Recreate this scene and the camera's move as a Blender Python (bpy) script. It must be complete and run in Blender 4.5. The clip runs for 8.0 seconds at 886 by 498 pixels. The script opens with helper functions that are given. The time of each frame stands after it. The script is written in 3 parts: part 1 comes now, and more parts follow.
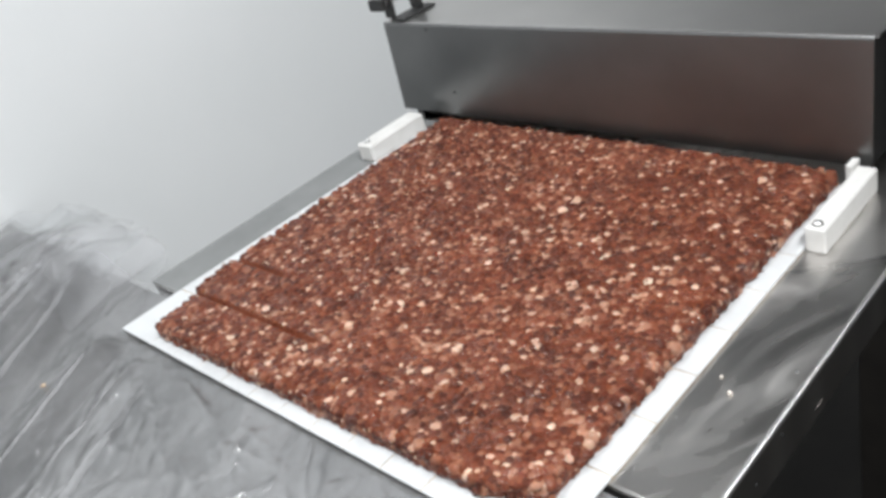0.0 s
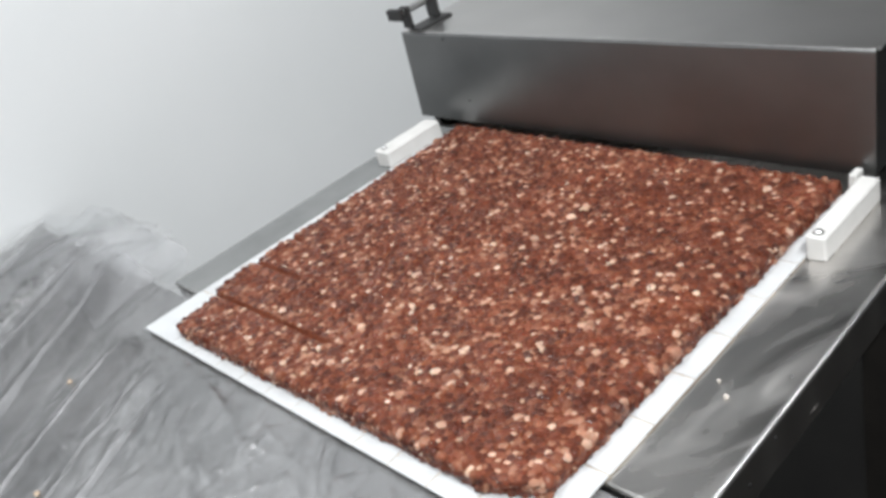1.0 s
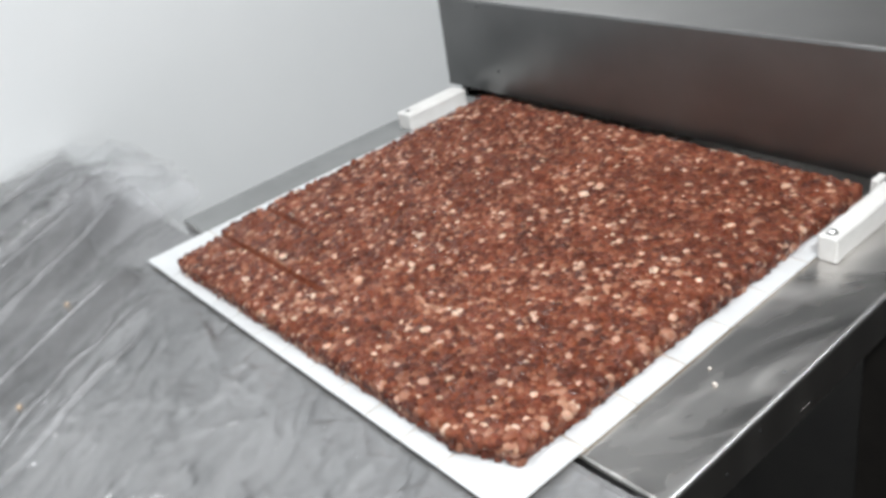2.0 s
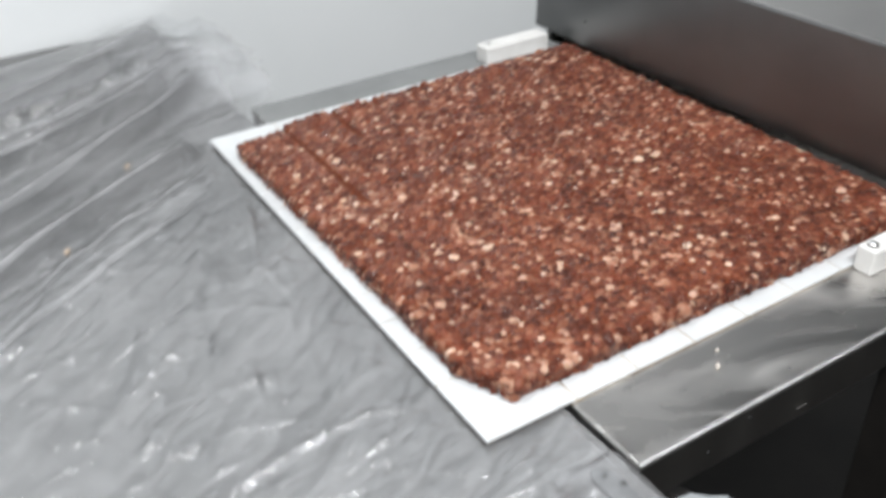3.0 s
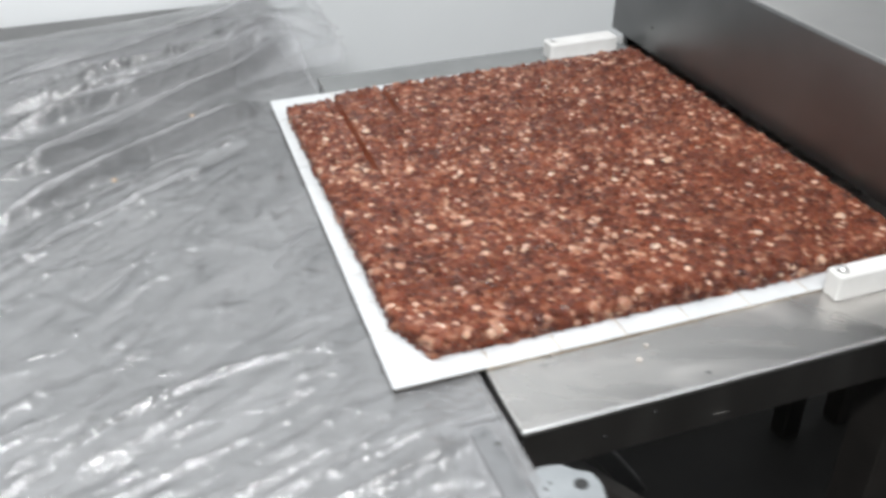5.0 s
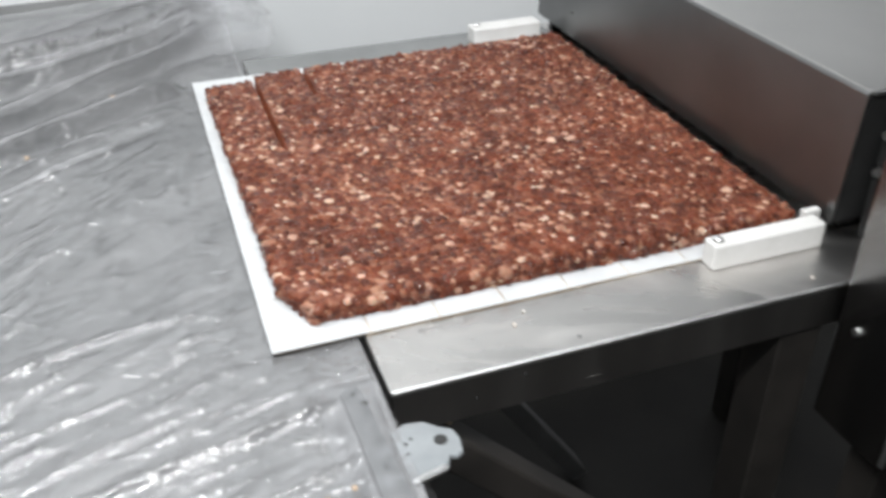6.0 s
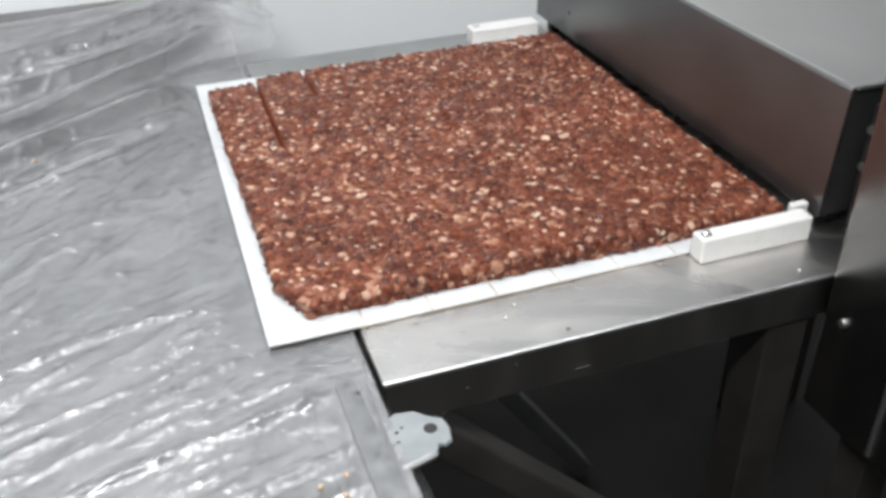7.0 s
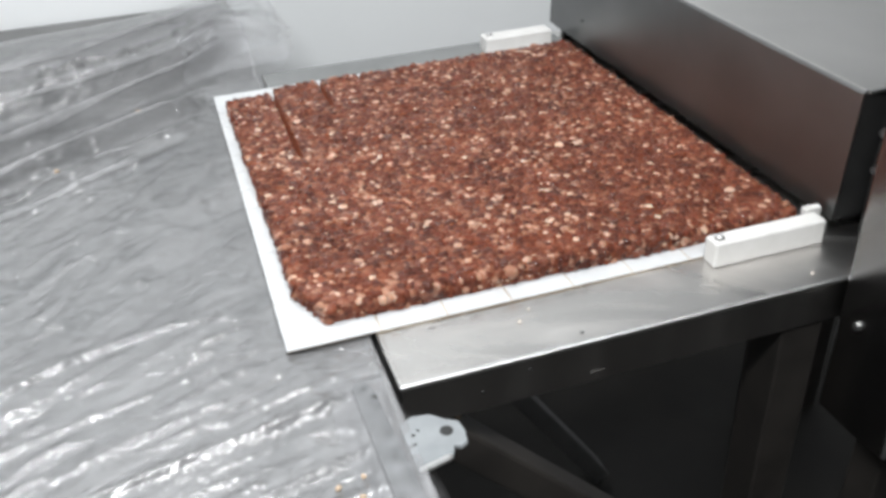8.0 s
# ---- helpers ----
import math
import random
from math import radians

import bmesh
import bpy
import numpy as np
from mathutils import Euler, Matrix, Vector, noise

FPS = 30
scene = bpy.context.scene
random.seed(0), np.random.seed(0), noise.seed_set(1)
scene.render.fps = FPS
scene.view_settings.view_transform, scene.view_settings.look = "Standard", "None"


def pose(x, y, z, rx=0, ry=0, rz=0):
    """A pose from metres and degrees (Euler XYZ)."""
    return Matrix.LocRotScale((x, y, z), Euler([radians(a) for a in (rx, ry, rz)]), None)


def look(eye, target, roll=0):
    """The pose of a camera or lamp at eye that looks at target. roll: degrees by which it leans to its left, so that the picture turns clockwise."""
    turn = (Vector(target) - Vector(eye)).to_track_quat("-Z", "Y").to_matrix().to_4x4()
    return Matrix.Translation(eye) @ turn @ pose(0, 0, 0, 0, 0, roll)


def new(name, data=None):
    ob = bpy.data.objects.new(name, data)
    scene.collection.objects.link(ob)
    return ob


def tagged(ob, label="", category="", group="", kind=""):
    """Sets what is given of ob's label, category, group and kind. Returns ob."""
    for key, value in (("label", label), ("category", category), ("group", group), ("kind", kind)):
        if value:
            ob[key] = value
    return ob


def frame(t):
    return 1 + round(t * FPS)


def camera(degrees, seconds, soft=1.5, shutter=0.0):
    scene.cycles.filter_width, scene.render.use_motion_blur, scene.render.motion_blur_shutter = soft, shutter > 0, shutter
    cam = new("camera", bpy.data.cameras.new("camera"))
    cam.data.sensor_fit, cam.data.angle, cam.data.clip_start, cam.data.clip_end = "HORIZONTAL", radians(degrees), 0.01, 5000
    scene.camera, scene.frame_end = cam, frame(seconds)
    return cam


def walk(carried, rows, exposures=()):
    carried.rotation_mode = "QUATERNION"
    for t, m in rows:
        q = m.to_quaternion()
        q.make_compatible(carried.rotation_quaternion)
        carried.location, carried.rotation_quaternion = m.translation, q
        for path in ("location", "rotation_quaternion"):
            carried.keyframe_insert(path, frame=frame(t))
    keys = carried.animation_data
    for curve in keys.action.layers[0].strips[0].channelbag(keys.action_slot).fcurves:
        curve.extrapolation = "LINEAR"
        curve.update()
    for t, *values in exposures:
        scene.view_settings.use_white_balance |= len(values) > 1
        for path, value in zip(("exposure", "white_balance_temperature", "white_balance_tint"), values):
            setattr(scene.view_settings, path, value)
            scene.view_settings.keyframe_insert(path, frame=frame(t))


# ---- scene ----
cam = camera(53.8, 8.0, soft=3.5, shutter=1.0)
PATH = [
    (0, (-0.209, -0.251, 1.207), (0.881, 1.109, 0.226), -16.6),
    (0.5, (-0.21, -0.261, 1.209), (0.871, 1.111, 0.236), -16.6),
    (1, (-0.212, -0.275, 1.216), (0.843, 1.127, 0.256), -17.0),
    (1.5, (-0.213, -0.279, 1.209), (0.828, 1.136, 0.252), -15.0),
    (1.7, (-0.21, -0.282, 1.201), (0.817, 1.137, 0.235), -14.0),
    (2.8, (-0.2, -0.299, 1.182), (0.679, 1.162, 0.138), -4.1),
    (3, (-0.202, -0.308, 1.195), (0.635, 1.148, 0.108), -2.8),
    (3.5, (-0.194, -0.324, 1.195), (0.569, 1.151, 0.08), -1.1),
    (4, (-0.179, -0.345, 1.199), (0.531, 1.181, 0.118), 0.4),
    (4.2, (-0.175, -0.355, 1.203), (0.496, 1.19, 0.126), 0.2),
    (5.3, (-0.072, -0.429, 1.19), (0.423, 1.185, 0.118), -1.6),
    (5.5, (-0.065, -0.436, 1.189), (0.446, 1.172, 0.116), -1.1),
    (6, (-0.038, -0.459, 1.185), (0.512, 1.133, 0.106), -0.8),
    (6.5, (-0.03, -0.47, 1.187), (0.516, 1.117, 0.1), -1.0),
    (7, (-0.029, -0.479, 1.19), (0.493, 1.124, 0.114), -1.8),
    (7.5, (-0.029, -0.485, 1.19), (0.475, 1.135, 0.13), -2.4),
    (8, (-0.031, -0.487, 1.192), (0.461, 1.138, 0.135), -2.8),
]
walk(cam, [(t, look(eye, target, roll)) for t, eye, target, roll in PATH])
scene.view_settings.exposure = 0.0

# ---- world and lamps ----
world = bpy.data.worlds.new("world")
world.use_nodes = True
scene.world = world
world.node_tree.nodes["Background"].inputs[0].default_value = (0.8, 0.85, 0.9, 1)
world.node_tree.nodes["Background"].inputs[1].default_value = 0.3

# ceiling lamps: (x, y, length along x, length along y, watts)
LAMPS = [(-0.25, 0.3, 1.2, 0.2, 16.5), (-0.3, -0.85, 1.2, 0.2, 52.0), (0.9, -1.0, 0.9, 0.2, 14.0)]
CEILING = 2.45


# ---- helpers for materials ----
def mat(name):
    m = bpy.data.materials.new(name)
    m.use_nodes = True
    nt = m.node_tree
    return m, nt, nt.nodes["Principled BSDF"]


def node(nt, kind, **values):
    n = nt.nodes.new(kind)
    for key, value in values.items():
        n.inputs[key.replace("_", " ")].default_value = value
    return n


def coords(nt, scale=(1, 1, 1), rot=(0, 0, 0)):
    tc = nt.nodes.new("ShaderNodeTexCoord")
    turn = node(nt, "ShaderNodeMapping", Rotation=rot)
    mp = node(nt, "ShaderNodeMapping", Scale=scale)
    nt.links.new(tc.outputs["Object"], turn.inputs[0])
    nt.links.new(turn.outputs[0], mp.inputs[0])
    return mp.outputs[0]


def noise_tex(nt, vec, scale, detail=4.0, rough=0.55, distortion=0.0):
    n = node(nt, "ShaderNodeTexNoise", Scale=scale, Detail=detail, Roughness=rough, Distortion=distortion)
    nt.links.new(vec, n.inputs["Vector"])
    return n.outputs["Fac"]


def ramp(nt, fac, stops, interpolation="LINEAR"):
    r = nt.nodes.new("ShaderNodeValToRGB")
    r.color_ramp.interpolation = interpolation
    els = r.color_ramp.elements
    while len(els) < len(stops):
        els.new(0.5)
    for el, (pos, col) in zip(els, stops):
        el.position = pos
        el.color = (*col, 1) if len(col) == 3 else col
    nt.links.new(fac, r.inputs[0])
    return r.outputs[0]


def grey(v):
    return (v, v, v)


def bump(nt, bsdf, height, strength, distance):
    b = node(nt, "ShaderNodeBump", Strength=strength, Distance=distance)
    nt.links.new(height, b.inputs["Height"])
    nt.links.new(b.outputs[0], bsdf.inputs["Normal"])
    return b


# ---- materials ----
def make_steel(name, base, rough_lo, rough_hi, stretch, tint=(1.0, 0.98, 0.96), smear_size=(9, 26, 9), swirl=0.9):
    """Brushed stainless steel with smears; stretch gives the brushing direction."""
    m, nt, b = mat(name)
    b.inputs["Metallic"].default_value = 1.0
    fine = noise_tex(nt, coords(nt, stretch), 60.0, 3.0)
    smear = noise_tex(nt, coords(nt, smear_size, (0, 0, 0.45)), 1.0, 4.0, 0.5, swirl)
    col = ramp(nt, smear, [(0.3, tuple(base * 0.74 * c for c in tint)), (0.7, tuple(base * c for c in tint))])
    nt.links.new(col, b.inputs["Base Color"])
    nt.links.new(ramp(nt, smear, [(0.30, grey(rough_lo)), (0.72, grey(rough_hi))]), b.inputs["Roughness"])
    bump(nt, b, fine, 0.12, 0.0006)
    return m


steel_top = make_steel("brushed_steel", 0.82, 0.16, 0.46, (0.6, 18, 18), (1.0, 0.975, 0.95), (7, 17, 7), 1.3)
# one cover steel in two bases: shade painted into the front, light into the top
steel_cover_shaded = make_steel("cover_steel_shaded", 0.25, 0.33, 0.39, (18, 0.6, 18), (0.98, 0.985, 0.985), (5, 7, 9), 0.0)
steel_cover_lit = make_steel("cover_steel_lit", 0.70, 0.29, 0.37, (0.6, 18, 18), (1.0, 0.985, 0.97), (4, 4, 4), 0.2)
# upright sheets of the same steel, base darkened to hold their shade
steel_dark = make_steel("shaded_steel", 0.32, 0.28, 0.5, (18, 18, 0.6))
apron_shaded_steel = make_steel("apron_shaded_steel", 0.34, 0.28, 0.40, (18, 18, 0.6), (1.0, 0.97, 0.945), (22, 3, 4), 0.3)
panel_steel = make_steel("panel_steel", 0.27, 0.2, 0.28, (18, 18, 0.6), smear_size=(3, 3, 5), swirl=0.0)


def make_chrome():
    m, nt, b = mat("bolt_steel")
    b.inputs["Metallic"].default_value = 1.0
    b.inputs["Roughness"].default_value = 0.33
    nt.links.new(ramp(nt, noise_tex(nt, coords(nt), 300.0), [(0.3, grey(0.7)), (0.7, grey(0.82))]), b.inputs["Base Color"])
    return m


def make_plastic(name, lo, hi, rough):
    """White food-grade plastic with faint scratches and stains."""
    m, nt, b = mat(name)
    stain = noise_tex(nt, coords(nt), 35.0, 6.0, 0.65)
    nt.links.new(ramp(nt, stain, [(0.35, lo), (0.6, hi)]), b.inputs["Base Color"])
    b.inputs["Roughness"].default_value = rough
    b.inputs["Subsurface Weight"].default_value = 0.0
    bump(nt, b, noise_tex(nt, coords(nt, (1, 6, 1)), 500.0), 0.15, 0.0004)
    return m


def make_caramel():
    m, nt, b = mat("caramel")
    v = coords(nt)
    n = noise_tex(nt, v, 180.0, 5.0, 0.6)
    nt.links.new(ramp(nt, n, [(0.3, (0.09, 0.023, 0.011)), (0.7, (0.16, 0.045, 0.021))]), b.inputs["Base Color"])
    b.inputs["Roughness"].default_value = 0.4
    b.inputs["Specular IOR Level"].default_value = 0.1
    b.inputs["Coat Weight"].default_value = 0.0
    b.inputs["Coat Roughness"].default_value = 0.08
    b.inputs["Coat IOR"].default_value = 1.42
    bump(nt, b, n, 0.35, 0.0015)
    return m


def make_nut(name, island):
    """Sugar-coated nut pieces; each piece takes its own tone from dark caramel to pale kernel."""
    m, nt, b = mat(name)
    if island:
        rnd = nt.nodes.new("ShaderNodeNewGeometry").outputs["Random Per Island"]
    else:
        rnd = nt.nodes.new("ShaderNodeObjectInfo").outputs["Random"]
    tone = ramp(nt, rnd, [(0.0, (0.072, 0.017, 0.009)), (0.20, (0.105, 0.027, 0.0135)), (0.48, (0.160, 0.043, 0.0215)),
                          (0.72, (0.212, 0.070, 0.038)), (0.86, (0.28, 0.127, 0.080)), (0.94, (0.42, 0.235, 0.165)), (0.982, (0.64, 0.45, 0.35))])
    geo = nt.nodes.new("ShaderNodeNewGeometry")
    patch = node(nt, "ShaderNodeTexNoise", Scale=260.0, Detail=4.0)
    nt.links.new(geo.outputs["Position"], patch.inputs["Vector"])
    large = node(nt, "ShaderNodeTexNoise", Scale=26.0, Detail=3.0)
    nt.links.new(geo.outputs["Position"], large.inputs["Vector"])
    mix = nt.nodes.new("ShaderNodeMixRGB")
    mix.blend_type = "MULTIPLY"
    mix.inputs[0].default_value = 0.85
    nt.links.new(tone, mix.inputs[1])
    nt.links.new(ramp(nt, patch.outputs["Fac"], [(0.35, (0.78, 0.68, 0.62)), (0.6, (1, 1, 1))]), mix.inputs[2])
    mix2 = nt.nodes.new("ShaderNodeMixRGB")
    mix2.blend_type = "MULTIPLY"
    mix2.inputs[0].default_value = 0.8
    nt.links.new(mix.outputs[0], mix2.inputs[1])
    nt.links.new(ramp(nt, large.outputs["Fac"], [(0.38, (0.60, 0.52, 0.50)), (0.58, (1.0, 1.0, 1.0))]), mix2.inputs[2])
    nt.links.new(mix2.outputs[0], b.inputs["Base Color"])
    b.inputs["Roughness"].default_value = 0.5
    b.inputs["Specular IOR Level"].default_value = 0.15
    wet = node(nt, "ShaderNodeTexNoise", Scale=70.0, Detail=3.0)
    nt.links.new(geo.outputs["Position"], wet.inputs["Vector"])
    nt.links.new(ramp(nt, wet.outputs["Fac"], [(0.44, grey(0.18)), (0.58, grey(1.0))]), b.inputs["Coat Weight"])
    b.inputs["Coat Roughness"].default_value = 0.045
    b.inputs["Coat IOR"].default_value = 1.35
    b.inputs["Subsurface Weight"].default_value = 0.45
    b.inputs["Subsurface Radius"].default_value = (1.0, 0.4, 0.25)
    b.inputs["Subsurface Scale"].default_value = 0.0025
    bump(nt, b, patch.outputs["Fac"], 0.22, 0.0012)
    return m


def make_film(name, low, mid, high, milk, gloss_ior, bump_strength, layered=0.0):
    """Thin clear polythene: part see-through, part milky, with a strong gloss. layered: how much denser it is where it lies heaped."""
    m, nt, b = mat(name)
    b.inputs["Base Color"].default_value = (milk * 0.985, milk * 0.98, milk, 1)
    b.inputs["Roughness"].default_value = 0.35

    def maths(kind, one, two):
        n = nt.nodes.new("ShaderNodeMath")
        n.operation = kind
        for k, value in enumerate((one, two)):
            if isinstance(value, float):
                n.inputs[k].default_value = value
            else:
                nt.links.new(value, n.inputs[k])
        return n.outputs[0]

    w1 = noise_tex(nt, coords(nt, (1, 2.6, 1), (0, 0, -0.5)), 22.0, 5.0, 0.55, 0.8)
    height = w1
    for scale, turn, size, share in (((1, 1.9, 1), -0.75, 17.0, 0.22), ((1, 1.5, 1), 0.35, 34.0, 0.12)):
        wob = nt.nodes.new("ShaderNodeTexNoise")
        wob.inputs["Scale"].default_value = 9.0
        where = coords(nt, scale, (0, 0, turn))
        nt.links.new(where, wob.inputs["Vector"])
        shift = nt.nodes.new("ShaderNodeMixRGB")
        shift.blend_type = "ADD"
        shift.inputs[0].default_value = 0.09
        nt.links.new(where, shift.inputs[1])
        nt.links.new(wob.outputs["Color"], shift.inputs[2])
        cells = nt.nodes.new("ShaderNodeTexVoronoi")
        cells.feature = "DISTANCE_TO_EDGE"
        cells.inputs["Scale"].default_value = size
        nt.links.new(shift.outputs[0], cells.inputs["Vector"])
        line = ramp(nt, cells.outputs["Distance"], [(0.0, grey(1.0)), (0.16, grey(0.0))], "EASE")
        height = maths("ADD", height, maths("MULTIPLY", line, share))
    rough = bump(nt, b, height, bump_strength, 0.006)
    clear = nt.nodes.new("ShaderNodeBsdfTransparent")
    clear.inputs[0].default_value = (0.95, 0.955, 0.96, 1)
    mix = nt.nodes.new("ShaderNodeMixShader")
    streak = noise_tex(nt, coords(nt, (1, 4.0, 1), (0, 0, -0.55)), 9.0, 5.0, 0.6, 0.5)
    dense = ramp(nt, streak, [(0.35, grey(low)), (0.52, grey(mid)), (0.7, grey(high))])
    if layered:
        tc = nt.nodes.new("ShaderNodeTexCoord")
        off = node(nt, "ShaderNodeMapping", Location=(-0.065 / 0.22, -0.70 / 0.22, 0.0), Scale=(1 / 0.22, 1 / 0.22, 0.0))
        nt.links.new(tc.outputs["Object"], off.inputs[0])
        heap = nt.nodes.new("ShaderNodeTexGradient")
        heap.gradient_type = "QUADRATIC_SPHERE"
        nt.links.new(off.outputs[0], heap.inputs[0])
        dense = maths("ADD", dense, maths("MULTIPLY", heap.outputs["Fac"], layered))
        split = nt.nodes.new("ShaderNodeSeparateXYZ")
        nt.links.new(tc.outputs["Object"], split.inputs[0])
        front = node(nt, "ShaderNodeMapRange")
        for key, value in (("From Min", 0.08), ("From Max", -0.05), ("To Min", 0.0), ("To Max", 0.075)):
            front.inputs[key].default_value = value
        nt.links.new(split.outputs["Y"], front.inputs["Value"])
        dense = maths("ADD", dense, front.outputs[0])
    nt.links.new(dense, mix.inputs[0])
    nt.links.new(clear.outputs[0], mix.inputs[1])
    nt.links.new(b.outputs[0], mix.inputs[2])
    gloss = node(nt, "ShaderNodeBsdfAnisotropic", Roughness=0.17)
    nt.links.new(rough.outputs[0], gloss.inputs["Normal"])
    fres = node(nt, "ShaderNodeFresnel", IOR=gloss_ior)
    nt.links.new(rough.outputs[0], fres.inputs["Normal"])
    top = nt.nodes.new("ShaderNodeMixShader")
    nt.links.new(fres.outputs[0], top.inputs[0])
    nt.links.new(mix.outputs[0], top.inputs[1])
    nt.links.new(gloss.outputs[0], top.inputs[2])
    nt.links.new(top.outputs[0], nt.nodes["Material Output"].inputs[0])
    return m


def make_paint(name, lo, hi, rough, scale=3.0, bump_scale=120.0, strength=0.08):
    m, nt, b = mat(name)
    n = noise_tex(nt, coords(nt), scale, 5.0)
    nt.links.new(ramp(nt, n, [(0.3, lo), (0.7, hi)]), b.inputs["Base Color"])
    b.inputs["Roughness"].default_value = rough
    bump(nt, b, noise_tex(nt, coords(nt), bump_scale, 3.0), strength, 0.002)
    return m


bolt_steel = make_chrome()
board_plastic = make_plastic("board_plastic", (0.52, 0.53, 0.54), (0.585, 0.60, 0.61), 0.35)
groove_plastic = make_plastic("groove_plastic", (0.34, 0.26, 0.18), (0.6, 0.52, 0.42), 0.6)
block_plastic = make_plastic("block_plastic", (0.62, 0.61, 0.59), (0.69, 0.68, 0.665), 0.4)
caramel = make_caramel()
syrup = make_paint("syrup", (0.16, 0.05, 0.025), (0.26, 0.09, 0.045), 0.07, 60.0, 90.0, 0.3)
nut_single = make_nut("nut_single", False)
nut_mass = make_nut("nut_mass", True)
film_mat = make_film("plastic_film", 0.15, 0.24, 0.36, 0.50, 1.92, 0.52, 0.5)
flap_mat = make_film("single_film", 0.04, 0.07, 0.12, 0.62, 1.2, 0.18, 0.2)
pleat_mat = make_film("doubled_film", 0.10, 0.17, 0.28, 0.80, 1.4, 0.25)
wall_paint = make_paint("wall_paint", (0.82, 0.84, 0.85), (0.86, 0.875, 0.885), 0.3)
ceiling_paint = make_paint("ceiling_paint", grey(0.74), grey(0.8), 0.7)
# floor colour is near black: it includes the shade below the tables
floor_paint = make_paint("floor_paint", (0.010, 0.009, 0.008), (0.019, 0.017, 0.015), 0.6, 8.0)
# greys of the unseen walls, kept low to dim what the steel mirrors
side_dim_paint = make_paint("side_dim_paint", grey(0.32), grey(0.38), 0.6)
back_dim_paint = make_paint("back_dim_paint", grey(0.16), grey(0.2), 0.6)
table_paint = make_paint("table_metal", (0.19, 0.195, 0.2), (0.23, 0.235, 0.24), 0.4, 12.0)
dark_grey_paint = make_paint("dark_grey", grey(0.11), grey(0.16), 0.5, 20.0)
strip_paint = make_paint("dark_enamel", (0.05, 0.052, 0.054), (0.19, 0.197, 0.203), 0.5, 60.0)
edge_paint = make_paint("grey_strip", (0.16, 0.165, 0.165), (0.2, 0.205, 0.205), 0.5, 25.0)
tab_paint = make_paint("grey_enamel", (0.2, 0.215, 0.225), (0.27, 0.285, 0.295), 0.35, 40.0)
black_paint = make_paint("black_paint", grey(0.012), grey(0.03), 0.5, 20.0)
# legs and braces darkened past their own steel for the under-table shade
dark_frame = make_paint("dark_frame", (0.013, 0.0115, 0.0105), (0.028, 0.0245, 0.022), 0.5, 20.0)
lamp_white = make_paint("lamp_housing", grey(0.7), grey(0.75), 0.5)
crumb_mat = make_paint("crumb", (0.38, 0.27, 0.18), (0.55, 0.44, 0.33), 0.5, 200.0)
pale_crumb = make_paint("pale_crumb", (0.5, 0.45, 0.4), (0.7, 0.65, 0.6), 0.5, 200.0)


# ---- mesh helpers ----
def finish(name, bm, material, parent=None, label="", smooth=False):
    me = bpy.data.meshes.new(name)
    bmesh.ops.recalc_face_normals(bm, faces=bm.faces)
    bm.to_mesh(me)
    bm.free()
    me.materials.append(material)
    if smooth:
        me.polygons.foreach_set("use_smooth", [True] * len(me.polygons))
    ob = new(name, me)
    if parent:
        ob.parent = parent
        ob.matrix_parent_inverse = parent.matrix_world.inverted()
    if label:
        tagged(ob, label)
    return ob


part = finish


def thing(name, at, label, category, group="", kind=""):
    ob = new(name)
    ob.empty_display_size = 0.02
    ob.matrix_world = Matrix.Translation(at)
    bpy.context.view_layer.update()
    return tagged(ob, label, category, group, kind)


def box(bm, x0, x1, y0, y1, z0, z1, bevel=0.0, segments=2):
    made = bmesh.ops.create_cube(bm, size=1.0)["verts"]
    for v in made:
        v.co = Vector((x0 + (v.co.x + 0.5) * (x1 - x0), y0 + (v.co.y + 0.5) * (y1 - y0), z0 + (v.co.z + 0.5) * (z1 - z0)))
    if bevel:
        edges = list({e for v in made for e in v.link_edges})
        bmesh.ops.bevel(bm, geom=edges, offset=bevel, segments=segments, affect="EDGES", profile=0.5)
    return bm


def boxed(*a, **k):
    return box(bmesh.new(), *a, **k)


def cyl(bm, at, r1, r2, h, axis="z", n=20, bevel=0.0):
    """A frustum that begins at the point and grows along the axis."""
    made = bmesh.ops.create_cone(bm, cap_ends=True, segments=n, radius1=r1, radius2=r2, depth=h)["verts"]
    bmesh.ops.translate(bm, verts=made, vec=(0, 0, h / 2))
    turn = {"z": Matrix.Identity(3), "x": Matrix.Rotation(radians(90), 3, "Y"), "-x": Matrix.Rotation(radians(-90), 3, "Y"),
            "-y": Matrix.Rotation(radians(90), 3, "X"), "y": Matrix.Rotation(radians(-90), 3, "X")}[axis]
    bmesh.ops.rotate(bm, verts=made, cent=(0, 0, 0), matrix=turn)
    bmesh.ops.translate(bm, verts=made, vec=at)
    return bm


def prism(bm, outline, z0, z1, bevel=0.0):
    """A plate with the given outline in plan."""
    low = [bm.verts.new((x, y, z0)) for x, y in outline]
    f = bm.faces.new(low)
    up = bmesh.ops.extrude_face_region(bm, geom=[f])["geom"]
    vs = [g for g in up if isinstance(g, bmesh.types.BMVert)]
    bmesh.ops.translate(bm, verts=vs, vec=(0, 0, z1 - z0))
    if bevel:
        top = [e for e in bm.edges if all(v in vs for v in e.verts)]
        bmesh.ops.bevel(bm, geom=top, offset=bevel, segments=2, affect="EDGES", profile=0.5)
    return bm


